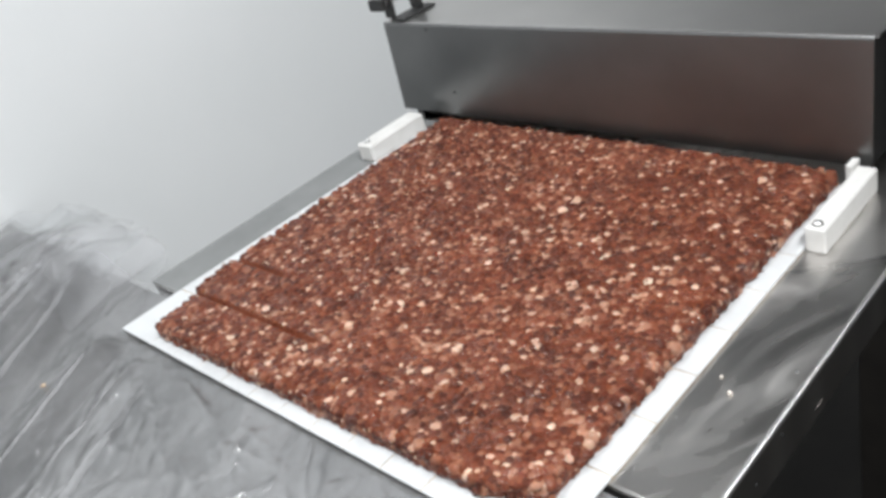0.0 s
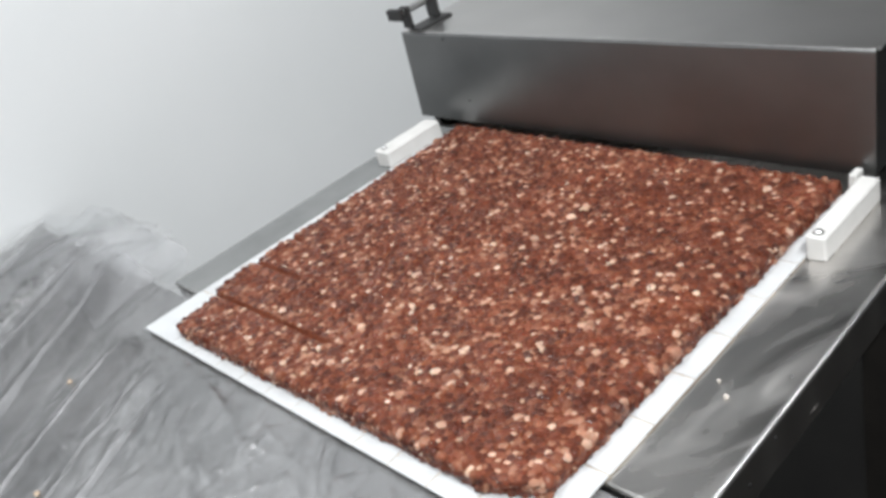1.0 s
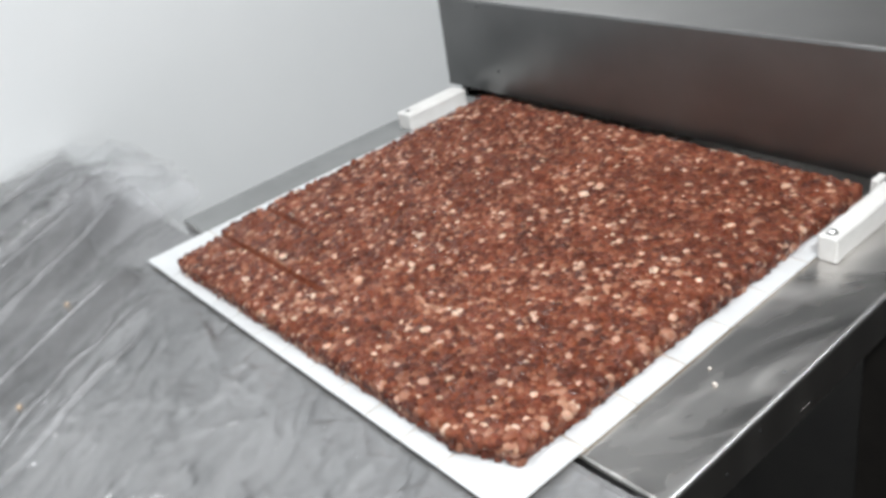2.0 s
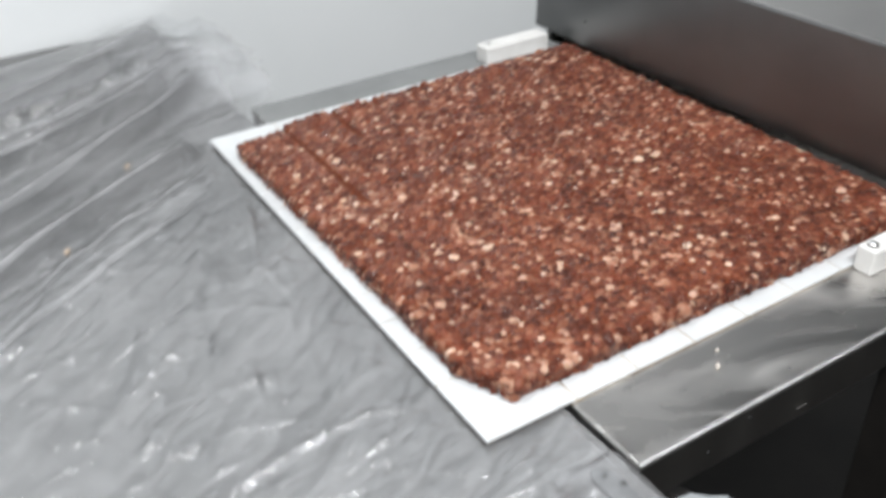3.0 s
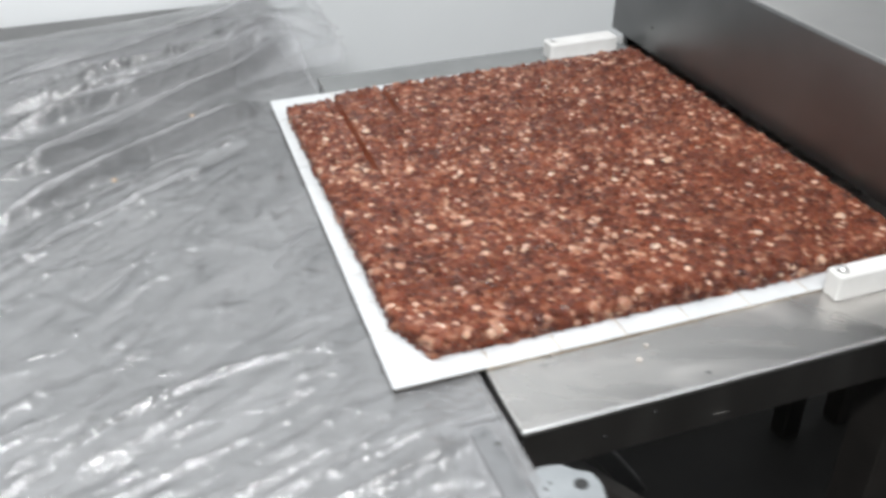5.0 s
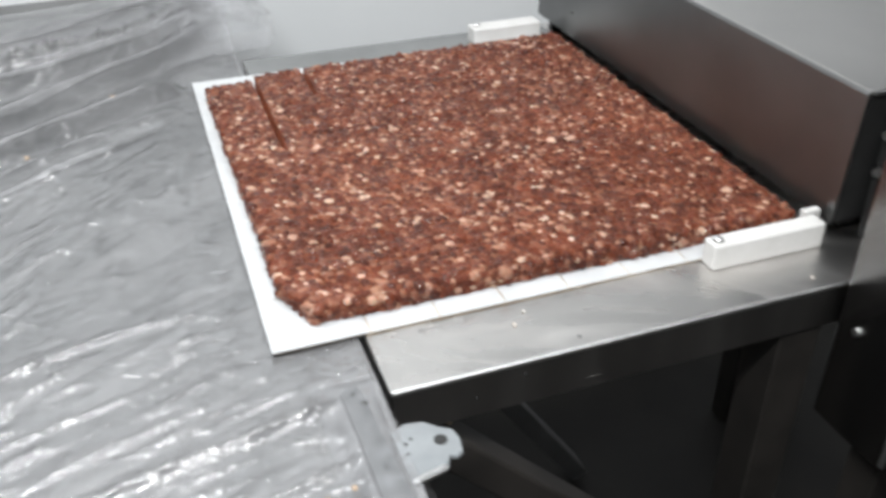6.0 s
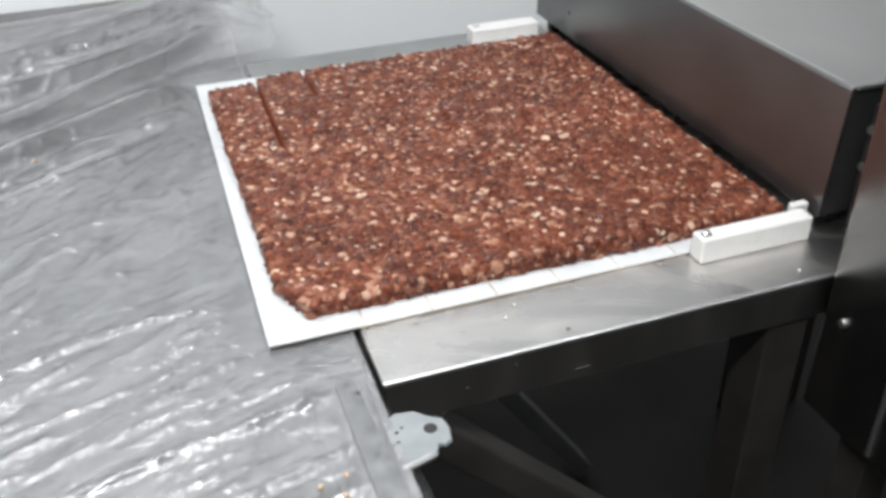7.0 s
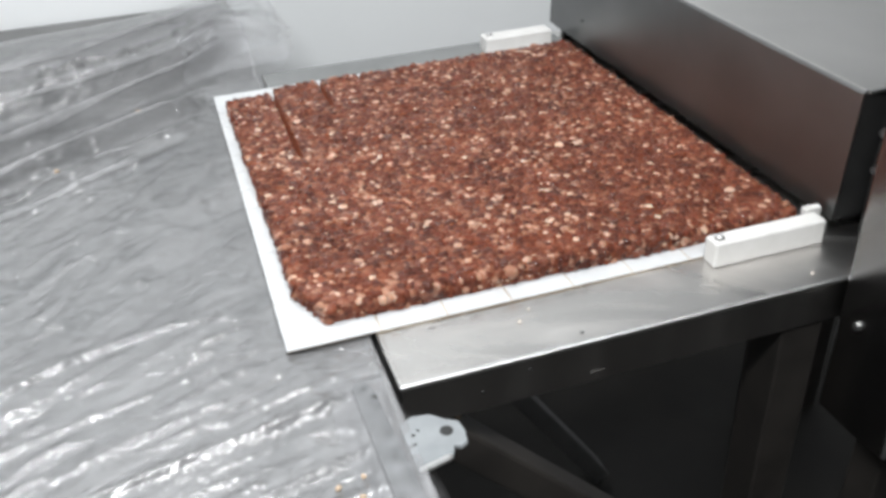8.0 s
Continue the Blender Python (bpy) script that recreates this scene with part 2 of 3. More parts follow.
def tube(bm, a, b, w, d):
    """A square bar from a to b."""
    a, b = Vector(a), Vector(b)
    made = bmesh.ops.create_cube(bm, size=1.0)["verts"]
    m = Matrix.Translation((a + b) / 2) @ (b - a).to_track_quat("Z", "Y").to_matrix().to_4x4() @ Matrix.Diagonal((w, d, (b - a).length, 1))
    bmesh.ops.transform(bm, matrix=m, verts=made)
    bmesh.ops.bevel(bm, geom=list({e for v in made for e in v.link_edges}), offset=0.003, segments=2, affect="EDGES", profile=0.5)
    return bm


# ---- the room ----
def room():
    x0, x1, y0, y1, h = -2.2, 2.1, -2.4, 0.935, CEILING
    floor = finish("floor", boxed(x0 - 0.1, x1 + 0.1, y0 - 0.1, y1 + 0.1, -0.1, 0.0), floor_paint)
    tagged(floor, "dark grey painted concrete floor, under-table shade in its colour", "floor", kind="structure")
    ceil = finish("ceiling", boxed(x0 - 0.1, x1 + 0.1, y0 - 0.1, y1 + 0.1, h, h + 0.1), ceiling_paint)
    tagged(ceil, "plain white ceiling over the work tables", "ceiling", kind="structure")
    # only the north wall is known; the other three are added to shape reflections
    for name, m, b in (("wall_north", wall_paint, (x0, x1, y1, y1 + 0.1)), ("wall_south", back_dim_paint, (x0, x1, y0 - 0.1, y0)),
                       ("wall_west", side_dim_paint, (x0 - 0.1, x0, y0 - 0.1, y1 + 0.1)), ("wall_east", side_dim_paint, (x1, x1 + 0.1, y0 - 0.1, y1 + 0.1))):
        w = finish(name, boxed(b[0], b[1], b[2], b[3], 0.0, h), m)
        tagged(w, "smooth painted wall, white behind the tables, unseen and grey beside them" if name != "wall_south" else "plain grey wall, unseen, added to darken reflections", "wall", kind="structure")


def ceiling_lamps():
    for x, y, lx, ly, watts in LAMPS:
        lamp = thing("ceiling_lamp", (x, y, CEILING), "long white ceiling lamp with a bright diffuser", "lamp", "ceiling lamps")
        part("housing", boxed(x - lx / 2 - 0.02, x + lx / 2 + 0.02, y - ly / 2 - 0.02, y + ly / 2 + 0.02, CEILING - 0.03, CEILING - 0.001, 0.004), lamp_white, lamp)
        data = bpy.data.lights.new("diffuser_light", "AREA")
        data.shape, data.size, data.size_y, data.energy = "RECTANGLE", lx, ly, watts
        data.color = (0.97, 0.99, 1.0)
        light = new("diffuser_light", data)
        light.matrix_world = Matrix.Translation((x, y, CEILING - 0.034))


# ---- the machine table ----
STEEL = 0.8135


def machine_table():
    t = thing("machine_table", (0.45, 0.25, 0.0), "brushed stainless steel machine table with folded apron", "table")
    part("tabletop", boxed(0.065, 1.05, -0.058, 0.564, STEEL - 0.003, STEEL, 0.0012), steel_top, t)
    # aprons fold down from the tabletop; their darker steel is painted shade
    part("apron", boxed(0.0662, 1.05, -0.0575, -0.0555, 0.776, STEEL - 0.0031), apron_shaded_steel, t, "folded steel apron, shade kept in its colour")
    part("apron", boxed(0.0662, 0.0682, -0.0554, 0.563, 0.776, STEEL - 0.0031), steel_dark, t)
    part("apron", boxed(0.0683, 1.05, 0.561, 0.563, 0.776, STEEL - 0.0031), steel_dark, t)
    part("rolled_edge", cyl(bmesh.new(), (0.0652, -0.0562, STEEL - 0.0021), 0.0024, 0.0024, 0.984, "x", 20), bolt_steel, t, "bright rounded front edge")
    part("rolled_edge", cyl(bmesh.new(), (0.0668, -0.0560, STEEL - 0.0021), 0.0024, 0.0024, 0.615, "y", 20), steel_top, t)
    part("side_strip", boxed(0.0655, 0.452, 0.5125, 0.5635, STEEL + 0.0001, STEEL + 0.0009, 0.0003), edge_paint, t, "dull grey strip along the wall side")
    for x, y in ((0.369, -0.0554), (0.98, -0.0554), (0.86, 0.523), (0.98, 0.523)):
        part("leg", boxed(x, x + 0.037, y, y + 0.037, 0.0, STEEL - 0.0035, 0.002), dark_frame, t, "square steel leg, under-table shade in its colour")
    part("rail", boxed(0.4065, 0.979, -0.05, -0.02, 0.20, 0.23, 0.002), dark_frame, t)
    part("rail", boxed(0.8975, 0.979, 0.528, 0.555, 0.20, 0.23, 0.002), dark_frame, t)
    part("brace", tube(bmesh.new(), (0.072, -0.03, 0.77), (0.368, -0.03, 0.458), 0.028, 0.028), dark_frame, t, "diagonal steel brace, under-table shade in its colour")
    part("brace", tube(bmesh.new(), (0.075, 0.50, 0.71), (0.535, 0.50, 0.02), 0.045, 0.03), dark_grey_paint, t)
    for x, z in ((0.123, 0.791), (0.158, 0.801)):
        part("speck", cyl(bmesh.new(), (x, -0.0575, z), 0.0014, 0.0011, 0.0004, "-y", 10), black_paint, t, "dark speck on the apron")
    part("scratch", boxed(0.204, 0.2150, -0.0580, -0.0576, 0.7840, 0.7843), apron_shaded_steel, t, "bright scratch on the apron")
    return t


def cover_x(x, y):
    """The cover stands a little askew on the table."""
    return x - 0.0055 + 0.018 * y


def extrude_profile(profile, y0, y1):
    """A sheet profile in x and z drawn across the table from y0 to y1."""
    bm = bmesh.new()
    rows = [[bm.verts.new((cover_x(x, y), y, z)) for x, z in profile] for y in (y0, y1)]
    n = len(profile)
    for i in range(n):
        bm.faces.new((rows[0][i], rows[0][(i + 1) % n], rows[1][(i + 1) % n], rows[1][i]))
    bm.faces.new(rows[0])
    bm.faces.new(rows[1])
    return bm


def machine_cover():
    c = thing("machine_cover", (0.6, 0.27, STEEL), "brushed steel cover box across the machine table", "cover")
    front = [(0.4470, 0.8275), (0.4515, 0.9340), (0.4521, 0.9358), (0.4533, 0.9368), (0.4533, 0.9345), (0.4489, 0.8275)]
    top = [(0.4534, 0.9369), (0.4552, 0.9375), (1.04, 0.9375), (1.04, 0.935), (0.4534, 0.935)]
    side = [(0.4495, 0.8285), (0.4545, 0.9345), (1.035, 0.9345), (1.035, 0.8285)]
    # front and top are split so each carries its own painted brightness
    part("front_panel", extrude_profile(front, -0.004, 0.565), steel_cover_shaded, c, "brushed steel front of the cover, shade painted into its tone")
    part("top_panel", extrude_profile(top, -0.004, 0.565), steel_cover_lit, c, "satin steel top of the cover, light painted into its tone")
    # near side is black: the shade of the gap beside it is painted on
    part("side_panel", extrude_profile(side, -0.0035, -0.0015), black_paint, c, "side of the cover, black for the shade in the gap")
    part("side_panel", extrude_profile(side, 0.5625, 0.5645), steel_dark, c)
    part("folded_edge", boxed(0.450, 0.53, -0.0062, -0.0041, 0.9345, 0.9372, 0.0006), bolt_steel, c, "bright folded end of the top")
    part("foot", boxed(0.462, 1.03, 0.007, 0.017, STEEL, 0.8345), black_paint, c)
    part("foot", boxed(0.466, 1.03, 0.55, 0.56, STEEL, 0.8345), black_paint, c)
    for y, z in ((0.468, 0.856), (0.492, 0.9305)):
        x = cover_x(0.4470 + 0.0045 * (z - 0.8275) / 0.1065, y)
        part("rivet", cyl(bmesh.new(), (x + 0.0005, y, z), 0.0015, 0.0012, 0.0018, "-x", 12), black_paint, c)
    return c


def cover_latch():
    l = thing("cover_latch", (0.477, 0.545, 0.9375), "small dark steel latch on the cover corner", "latch")
    part("base_plate", boxed(0.460, 0.514, 0.53, 0.554, 0.9376, 0.9406, 0.001), black_paint, l)
    part("bracket", boxed(0.460, 0.466, 0.548, 0.562, 0.9407, 0.967, 0.0015), black_paint, l)
    part("bracket", boxed(0.497, 0.505, 0.54, 0.556, 0.9407, 0.972, 0.0015), black_paint, l)
    part("pin", cyl(bmesh.new(), (0.450, 0.557, 0.961), 0.0045, 0.0045, 0.075, "x", 16), bolt_steel, l, "bright round latch pin")
    part("hook", boxed(0.446, 0.454, 0.546, 0.571, 0.954, 0.968, 0.002), black_paint, l)


def side_bracket():
    b = thing("side_bracket", (0.47, -0.02, STEEL), "dark steel guide bracket with two bolts beside the cover", "bracket")
    part("plate", boxed(0.468, 0.472, -0.040, -0.0065, STEEL, 0.922, 0.001), black_paint, b)
    part("flange", boxed(0.4721, 0.53, -0.040, -0.036, STEEL, 0.922, 0.001), black_paint, b)
    for z in (0.903, 0.872):
        part("bolt", cyl(bmesh.new(), (0.468, -0.012, z), 0.004, 0.0036, 0.004, "-x", 6), bolt_steel, b, "steel hexagon bolt")


def control_box():
    c = thing("control_box", (0.55, -0.2, 0.691), "dull steel control box standing beside the table", "box")
    part("body", boxed(0.412, 0.95, -0.40, -0.062, 0.692, 1.12, 0.003), panel_steel, c)
    part("seam_strip", boxed(0.4095, 0.4119, -0.138, -0.1345, 0.70, 1.11, 0.0006), bolt_steel, c)
    part("bolt", cyl(bmesh.new(), (0.412, -0.083, 0.786), 0.0035, 0.003, 0.003, "-x", 12), bolt_steel, c, "bright round bolt head")
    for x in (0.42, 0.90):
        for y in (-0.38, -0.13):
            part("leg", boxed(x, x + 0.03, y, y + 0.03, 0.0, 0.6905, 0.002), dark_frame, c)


# ---- board, blocks and slab ----
BOARD = 0.8168


def scored_board():
    b = thing("scored_board", (0.2, 0.25, STEEL), "white plastic cutting board scored into bar-sized cells", "board")
    part("core", boxed(0.0016, 0.4264, 0.0046, 0.5084, STEEL + 0.0002, BOARD - 0.0009, 0.0004), groove_plastic, b, "stained plastic in the score lines")
    xs = [0.001, 0.069] + [0.119 + 0.05 * i for i in range(7)]
    ys = [0.004, 0.064] + [0.102 + 0.039 * i for i in range(10)] + [0.509]
    xs[-1] = 0.427
    g = 0.0006
    for i in range(len(xs) - 1):
        for j in range(len(ys) - 1):
            bm = boxed(xs[i] + g * (i > 0), xs[i + 1] - g, ys[j] + g * (j > 0), ys[j + 1] - g, BOARD - 0.0016, BOARD)
            top = [e for e in bm.edges if all(v.co.z > BOARD - 0.001 for v in e.verts)]
            bmesh.ops.bevel(bm, geom=top, offset=0.0004, segments=1, affect="EDGES")
            part("cell", bm, board_plastic, b)


def guide_block(x0, xb, y0, y1, ym, z0, label):
    t = thing("guide_block", (0.36, (y0 + y1) / 2, STEEL), label, "block", "guide blocks")
    part("body", boxed(x0, 0.430, y0, y1, z0, 0.8355, 0.0022, segments=3), block_plastic, t)
    dome = bmesh.new()
    bmesh.ops.create_uvsphere(dome, u_segments=20, v_segments=12, radius=0.0038)
    bmesh.ops.transform(dome, matrix=Matrix.Translation((xb, ym, 0.8362)) @ Matrix.Diagonal((1, 1, 0.62, 1)), verts=dome.verts)
    part("bolt", dome, bolt_steel, t, "domed steel bolt head", True)
    part("washer", cyl(bmesh.new(), (xb, ym, 0.8356), 0.0043, 0.0042, 0.0004, "z", 24), dark_frame, t, "dark ring under the bolt head")
    return t


def block_tab():
    t = finish("guide_tab", boxed(0.4225, 0.4375, 0.0040, 0.0105, BOARD + 0.0001, 0.8378, 0.0012), block_plastic)
    tagged(t, "small white plastic tab beside the guide block", "tab")


CUTS = ((0.0632, 0.275, 0.0018), (0.1185, 0.392, 0.0017), (0.166, 0.450, 0.0011))


def slab_place(u, v):
    """Plan of the slab's outline: u along the machine's run, v across it."""
    near = Vector((0.018 + 0.408 * u, 0.024 - 0.006 * u))
    step = 0.0 if u < 0.122 else 0.007
    far = Vector((0.0115 + 0.4235 * u, 0.452 + 0.013 * min(1.0, u / 0.2) + step + 0.008 * u))
    p = near.lerp(far, v)
    wob = 0.0012
    p.x += wob * noise.noise((0, p.y * 60, 3.1)) * (1 - 2 * u)
    p.y += wob * noise.noise((p.x * 60, 0, 7.7)) * (1 - 2 * v)
    a, b = Vector((0.0175, 0.066)), Vector((0.0365, 0.024))
    side = (b.x - a.x) * (p.y - a.y) - (b.y - a.y) * (p.x - a.x)
    if side < 0:
        d = (b - a).normalized()
        p = a + d * max(0.0, min((b - a).length, (p - a).dot(d)))
    return p


def slab_height(x, y):
    groove = min(abs(y - 0.064), abs((y - 0.102 + 0.0195) % 0.039 - 0.0195))
    h = 0.8312 - 0.0009 * math.exp(-(groove / 0.0012) ** 2) + 0.0008 * noise.noise((x * 45, y * 45, 1.0)) + 0.0009 * noise.noise((x * 12, y * 12, 5.0))
    return h


def nut_mesh(seed):
    rnd = random.Random(seed)
    bm = bmesh.new()
    bmesh.ops.create_icosphere(bm, subdivisions=2, radius=1.0)
    off = Vector((rnd.random() * 9, rnd.random() * 9, seed))
    for v in bm.verts:
        v.co *= 1 + 0.26 * noise.noise(v.co * 0.9 + off) + 0.06 * noise.noise(v.co * 2.6 + off)
    vs, fs = [tuple(v.co) for v in bm.verts], [tuple(x.index for x in f.verts) for f in bm.faces]
    bm.free()
    return vs, fs


def slab():
    s = thing("nut_slab", (0.21, 0.24, BOARD), "glossy brown caramel nut slab lying on the scored board", "slab")
    # caramel base: a dense sheet with sides
    nu, nv = 400, 140
    vs, fs = [], []
    for j in range(nv + 1):
        for i in range(nu + 1):
            p = slab_place(i / nu, j / nv)
            z = slab_height(p.x, p.y) - 0.0006
            edge = min(i, j, nu - i, nv - j)
            if edge < 3:
                z -= (0.0045, 0.0018, 0.0006)[edge]
            for cx, cy, w in CUTS:
                if abs(p.x - cx) < w and p.y > cy:
                    z -= 0.0135 * min(1.0, (p.y - cy) / 0.012)
            vs.append((p.x, p.y, z))
    for j in range(nv):
        for i in range(nu):
            k = j * (nu + 1) + i
            fs.append((k, k + 1, k + nu + 2, k + nu + 1))
    ring = [i for i in range(nu)] + [j * (nu + 1) + nu for j in range(nv)] + [nv * (nu + 1) + i for i in range(nu, 0, -1)] + [j * (nu + 1) for j in range(nv, 0, -1)]
    base = len(vs)
    for k in ring:
        vs.append((vs[k][0], vs[k][1], BOARD + 0.0002))
    n = len(ring)
    for i in range(n):
        fs.append((ring[i], base + i, base + (i + 1) % n, ring[(i + 1) % n]))
    me = bpy.data.meshes.new("caramel_base")
    me.from_pydata(vs, [], fs)
    me.materials.append(caramel)
    me.polygons.foreach_set("use_smooth", [True] * len(me.polygons))
    ob = new("caramel_base", me)
    ob.parent, ob.matrix_parent_inverse = s, s.matrix_world.inverted()
    tagged(ob, "dark glossy caramel between the nuts")

    rnd = random.Random(11)
    shapes = [nut_mesh(k) for k in range(10)]
    meshes = []
    for k, (sv, sf) in enumerate(shapes):
        m = bpy.data.meshes.new("nut_piece")
        m.from_pydata(sv, [], sf)
        m.materials.append(nut_single)
        m.polygons.foreach_set("use_smooth", [True] * len(m.polygons))
        meshes.append(m)
    allv, allf, count = [], [], 0
    step = 0.0046
    places = []
    cols, rws = int(0.41 / step), int(0.45 / (step * 0.88))
    for j in range(rws):
        for i in range(cols):
            u = (i + 0.5 + 0.5 * (j % 2) + rnd.uniform(-0.42, 0.42)) / cols
            v = (j + 0.5 + rnd.uniform(-0.42, 0.42)) / rws
            if not (0.007 < u < 0.993 and 0.007 < v < 0.993):
                continue
            p = slab_place(u, v)
            places.append((p.x, p.y, slab_height(p.x, p.y), min(u, 1 - u, v, 1 - v)))
    # pieces down the sides
    for k in range(4400):
        e = rnd.random()
        u, v = ((0.0, e), (e, 0.0), (1.0, e), (e, 1.0))[k % 4]
        p = slab_place(0.005 + 0.990 * u, 0.005 + 0.990 * v)
        places.append((p.x, p.y, rnd.uniform(0.8182, 0.8295), -1.0))
    for x, y, z, inner in places:
        r = min(0.0068, max(0.0024, rnd.lognormvariate(math.log(0.0034), 0.24)))
        sx, sy, sz = r * rnd.uniform(0.85, 1.2), r * rnd.uniform(0.8, 1.05), r * rnd.uniform(0.50, 0.64)
        for cx, cy, w in CUTS:
            if abs(x - cx) < w + 1.1 * r and y > cy:
                x = cx + math.copysign(w + 1.1 * r, x - cx)
        z -= sz * 0.70 + rnd.uniform(-0.0002, 0.0006)
        if inner < 0:
            z += sz * 0.6
            sx, sy, sz = sx * 0.85, sy * 0.85, sz * 1.35
        elif inner < 0.012:
            z -= 0.0012
        m = Matrix.LocRotScale((x, y, z), Euler((rnd.uniform(-0.28, 0.28), rnd.uniform(-0.28, 0.28), rnd.uniform(0, 6.28))), (sx, sy, sz))
        k = rnd.randrange(10)
        if x < 0.13 and y < 0.115 and count < 290:
            count += 1
            ob = new("nut_piece", meshes[k])
            ob.parent = s
            ob.matrix_parent_inverse = s.matrix_world.inverted()
            ob.matrix_basis = m
        else:
            b0 = len(allv)
            allv += [tuple(m @ Vector(c)) for c in shapes[k][0]]
            allf += [tuple(b0 + q for q in f) for f in shapes[k][1]]
    # glossy syrup beads along the pressed score lines
    bv, bf = [], []
    for k in range(11):
        y0 = 0.064 if k == 0 else 0.102 + 0.039 * (k - 1)
        for _ in range(34):
            x = rnd.uniform(0.03, 0.41)
            if rnd.random() < 0.45 or y0 > 0.46:
                continue
            long, wide = rnd.uniform(0.0012, 0.0035), rnd.uniform(0.0008, 0.0014)
            y = y0 + rnd.uniform(-0.0012, 0.0012)
            m = Matrix.LocRotScale((x, y, slab_height(x, y) + 0.0004), Euler((0, 0, rnd.uniform(-0.15, 0.15))), (long, wide, 0.0012))
            b0 = len(bv)
            sv, sf = shapes[rnd.randrange(10)]
            bv += [tuple(m @ Vector(c)) for c in sv]
            bf += [tuple(b0 + q for q in f) for f in sf]
    me = bpy.data.meshes.new("syrup_beads")
    me.from_pydata(bv, [], bf)
    me.materials.append(syrup)
    me.polygons.foreach_set("use_smooth", [True] * len(me.polygons))
    ob = new("syrup_beads", me)
    ob.parent, ob.matrix_parent_inverse = s, s.matrix_world.inverted()
    tagged(ob, "shiny syrup beads along the score lines", kind="stuff")
    me = bpy.data.meshes.new("nut_pieces")
    me.from_pydata(allv, [], allf)
    me.materials.append(nut_mass)
    me.polygons.foreach_set("use_smooth", [True] * len(me.polygons))
    ob = new("nut_pieces", me)
    ob.parent, ob.matrix_parent_inverse = s, s.matrix_world.inverted()
    tagged(ob, "sugar-coated nut pieces packed across the slab", kind="stuff")


# ---- the film-covered table ----
TOP = 0.808


def packing_table():
    t = thing("packing_table", (-0.4, 0.25, 0.0), "grey metal table under a loose plastic film", "table")
    part("tabletop", boxed(-1.0, 0.0595, -0.42, 0.858, TOP - 0.03, TOP, 0.003), table_paint, t)
    # dark strip stands in for the shadowed gap between film and wall
    part("back_strip", boxed(-1.0, 0.0595, 0.8585, 0.931, TOP - 0.03, TOP + 0.0006, 0.0005), dark_grey_paint, t, "dark strip for the shadowed gap at the wall")
    for sx, sy, r in ((0.008, -0.080, 0.0055), (0.014, -0.087, 0.0042), (0.003, -0.073, 0.003), (-0.185, 0.052, 0.005), (-0.17, 0.044, 0.004)):
        spot = [(sx + r * (1 + 0.4 * noise.noise((math.cos(a) + sx * 90, math.sin(a), 4.0))) * math.cos(a), sy + 0.7 * r * math.sin(a)) for a in (k * 0.449 for k in range(14))]
        part("stain", prism(bmesh.new(), spot, TOP + 0.0001, TOP + 0.0005), dark_grey_paint, t, "dark smudge under the film")
    for x in (-0.97, -0.25):
        for y in (-0.38, 0.80):
            part("leg", boxed(x, x + 0.04, y, y + 0.04, 0.0, TOP - 0.0305, 0.003), dark_frame, t, "square steel leg, under-table shade in its colour")
    return t


def smooth(a, b, x):
    k = max(0.0, min(1.0, (x - a) / (b - a)))
    return k * k * (3 - 2 * k)


# long folds: three places of the crest, height, width
FOLDS = [((-0.26, 0.690), (-0.10, 0.780), (0.04, 0.850), 0.014, 0.028), ((-0.25, 0.600), (-0.08, 0.668), (0.06, 0.748), 0.013, 0.013),
         ((-0.234, 0.540), (-0.12, 0.600), (0.05, 0.705), 0.020, 0.014), ((-0.228, 0.437), (-0.10, 0.533), (0.05, 0.655), 0.020, 0.014),
         ((-0.228, 0.350), (-0.09, 0.448), (0.05, 0.532), 0.018, 0.012), ((-0.24, 0.290), (-0.12, 0.385), (-0.01, 0.445), 0.004, 0.008),
         ((-0.30, 0.210), (-0.19, 0.300), (-0.06, 0.385), 0.004, 0.012), ((-0.25, -0.130), (-0.056, -0.072), (0.045, -0.052), 0.0050, 0.0045),
         ((-0.10, -0.140), (0.0, -0.113), (0.045, -0.100), 0.0040, 0.0035), ((-0.20, 0.022), (-0.119, 0.060), (-0.035, 0.066), 0.0028, 0.004),
         ((-0.15, -0.020), (-0.12, -0.012), (-0.08, 0.0), 0.002, 0.003), ((-0.12, -0.052), (-0.09, -0.042), (-0.05, -0.030), 0.0025, 0.003),
         ((-0.06, -0.050), (0.0, -0.036), (0.03, -0.029), 0.002, 0.003), ((-0.12, -0.175), (-0.03, -0.150), (0.04, -0.132), 0.003, 0.004)]


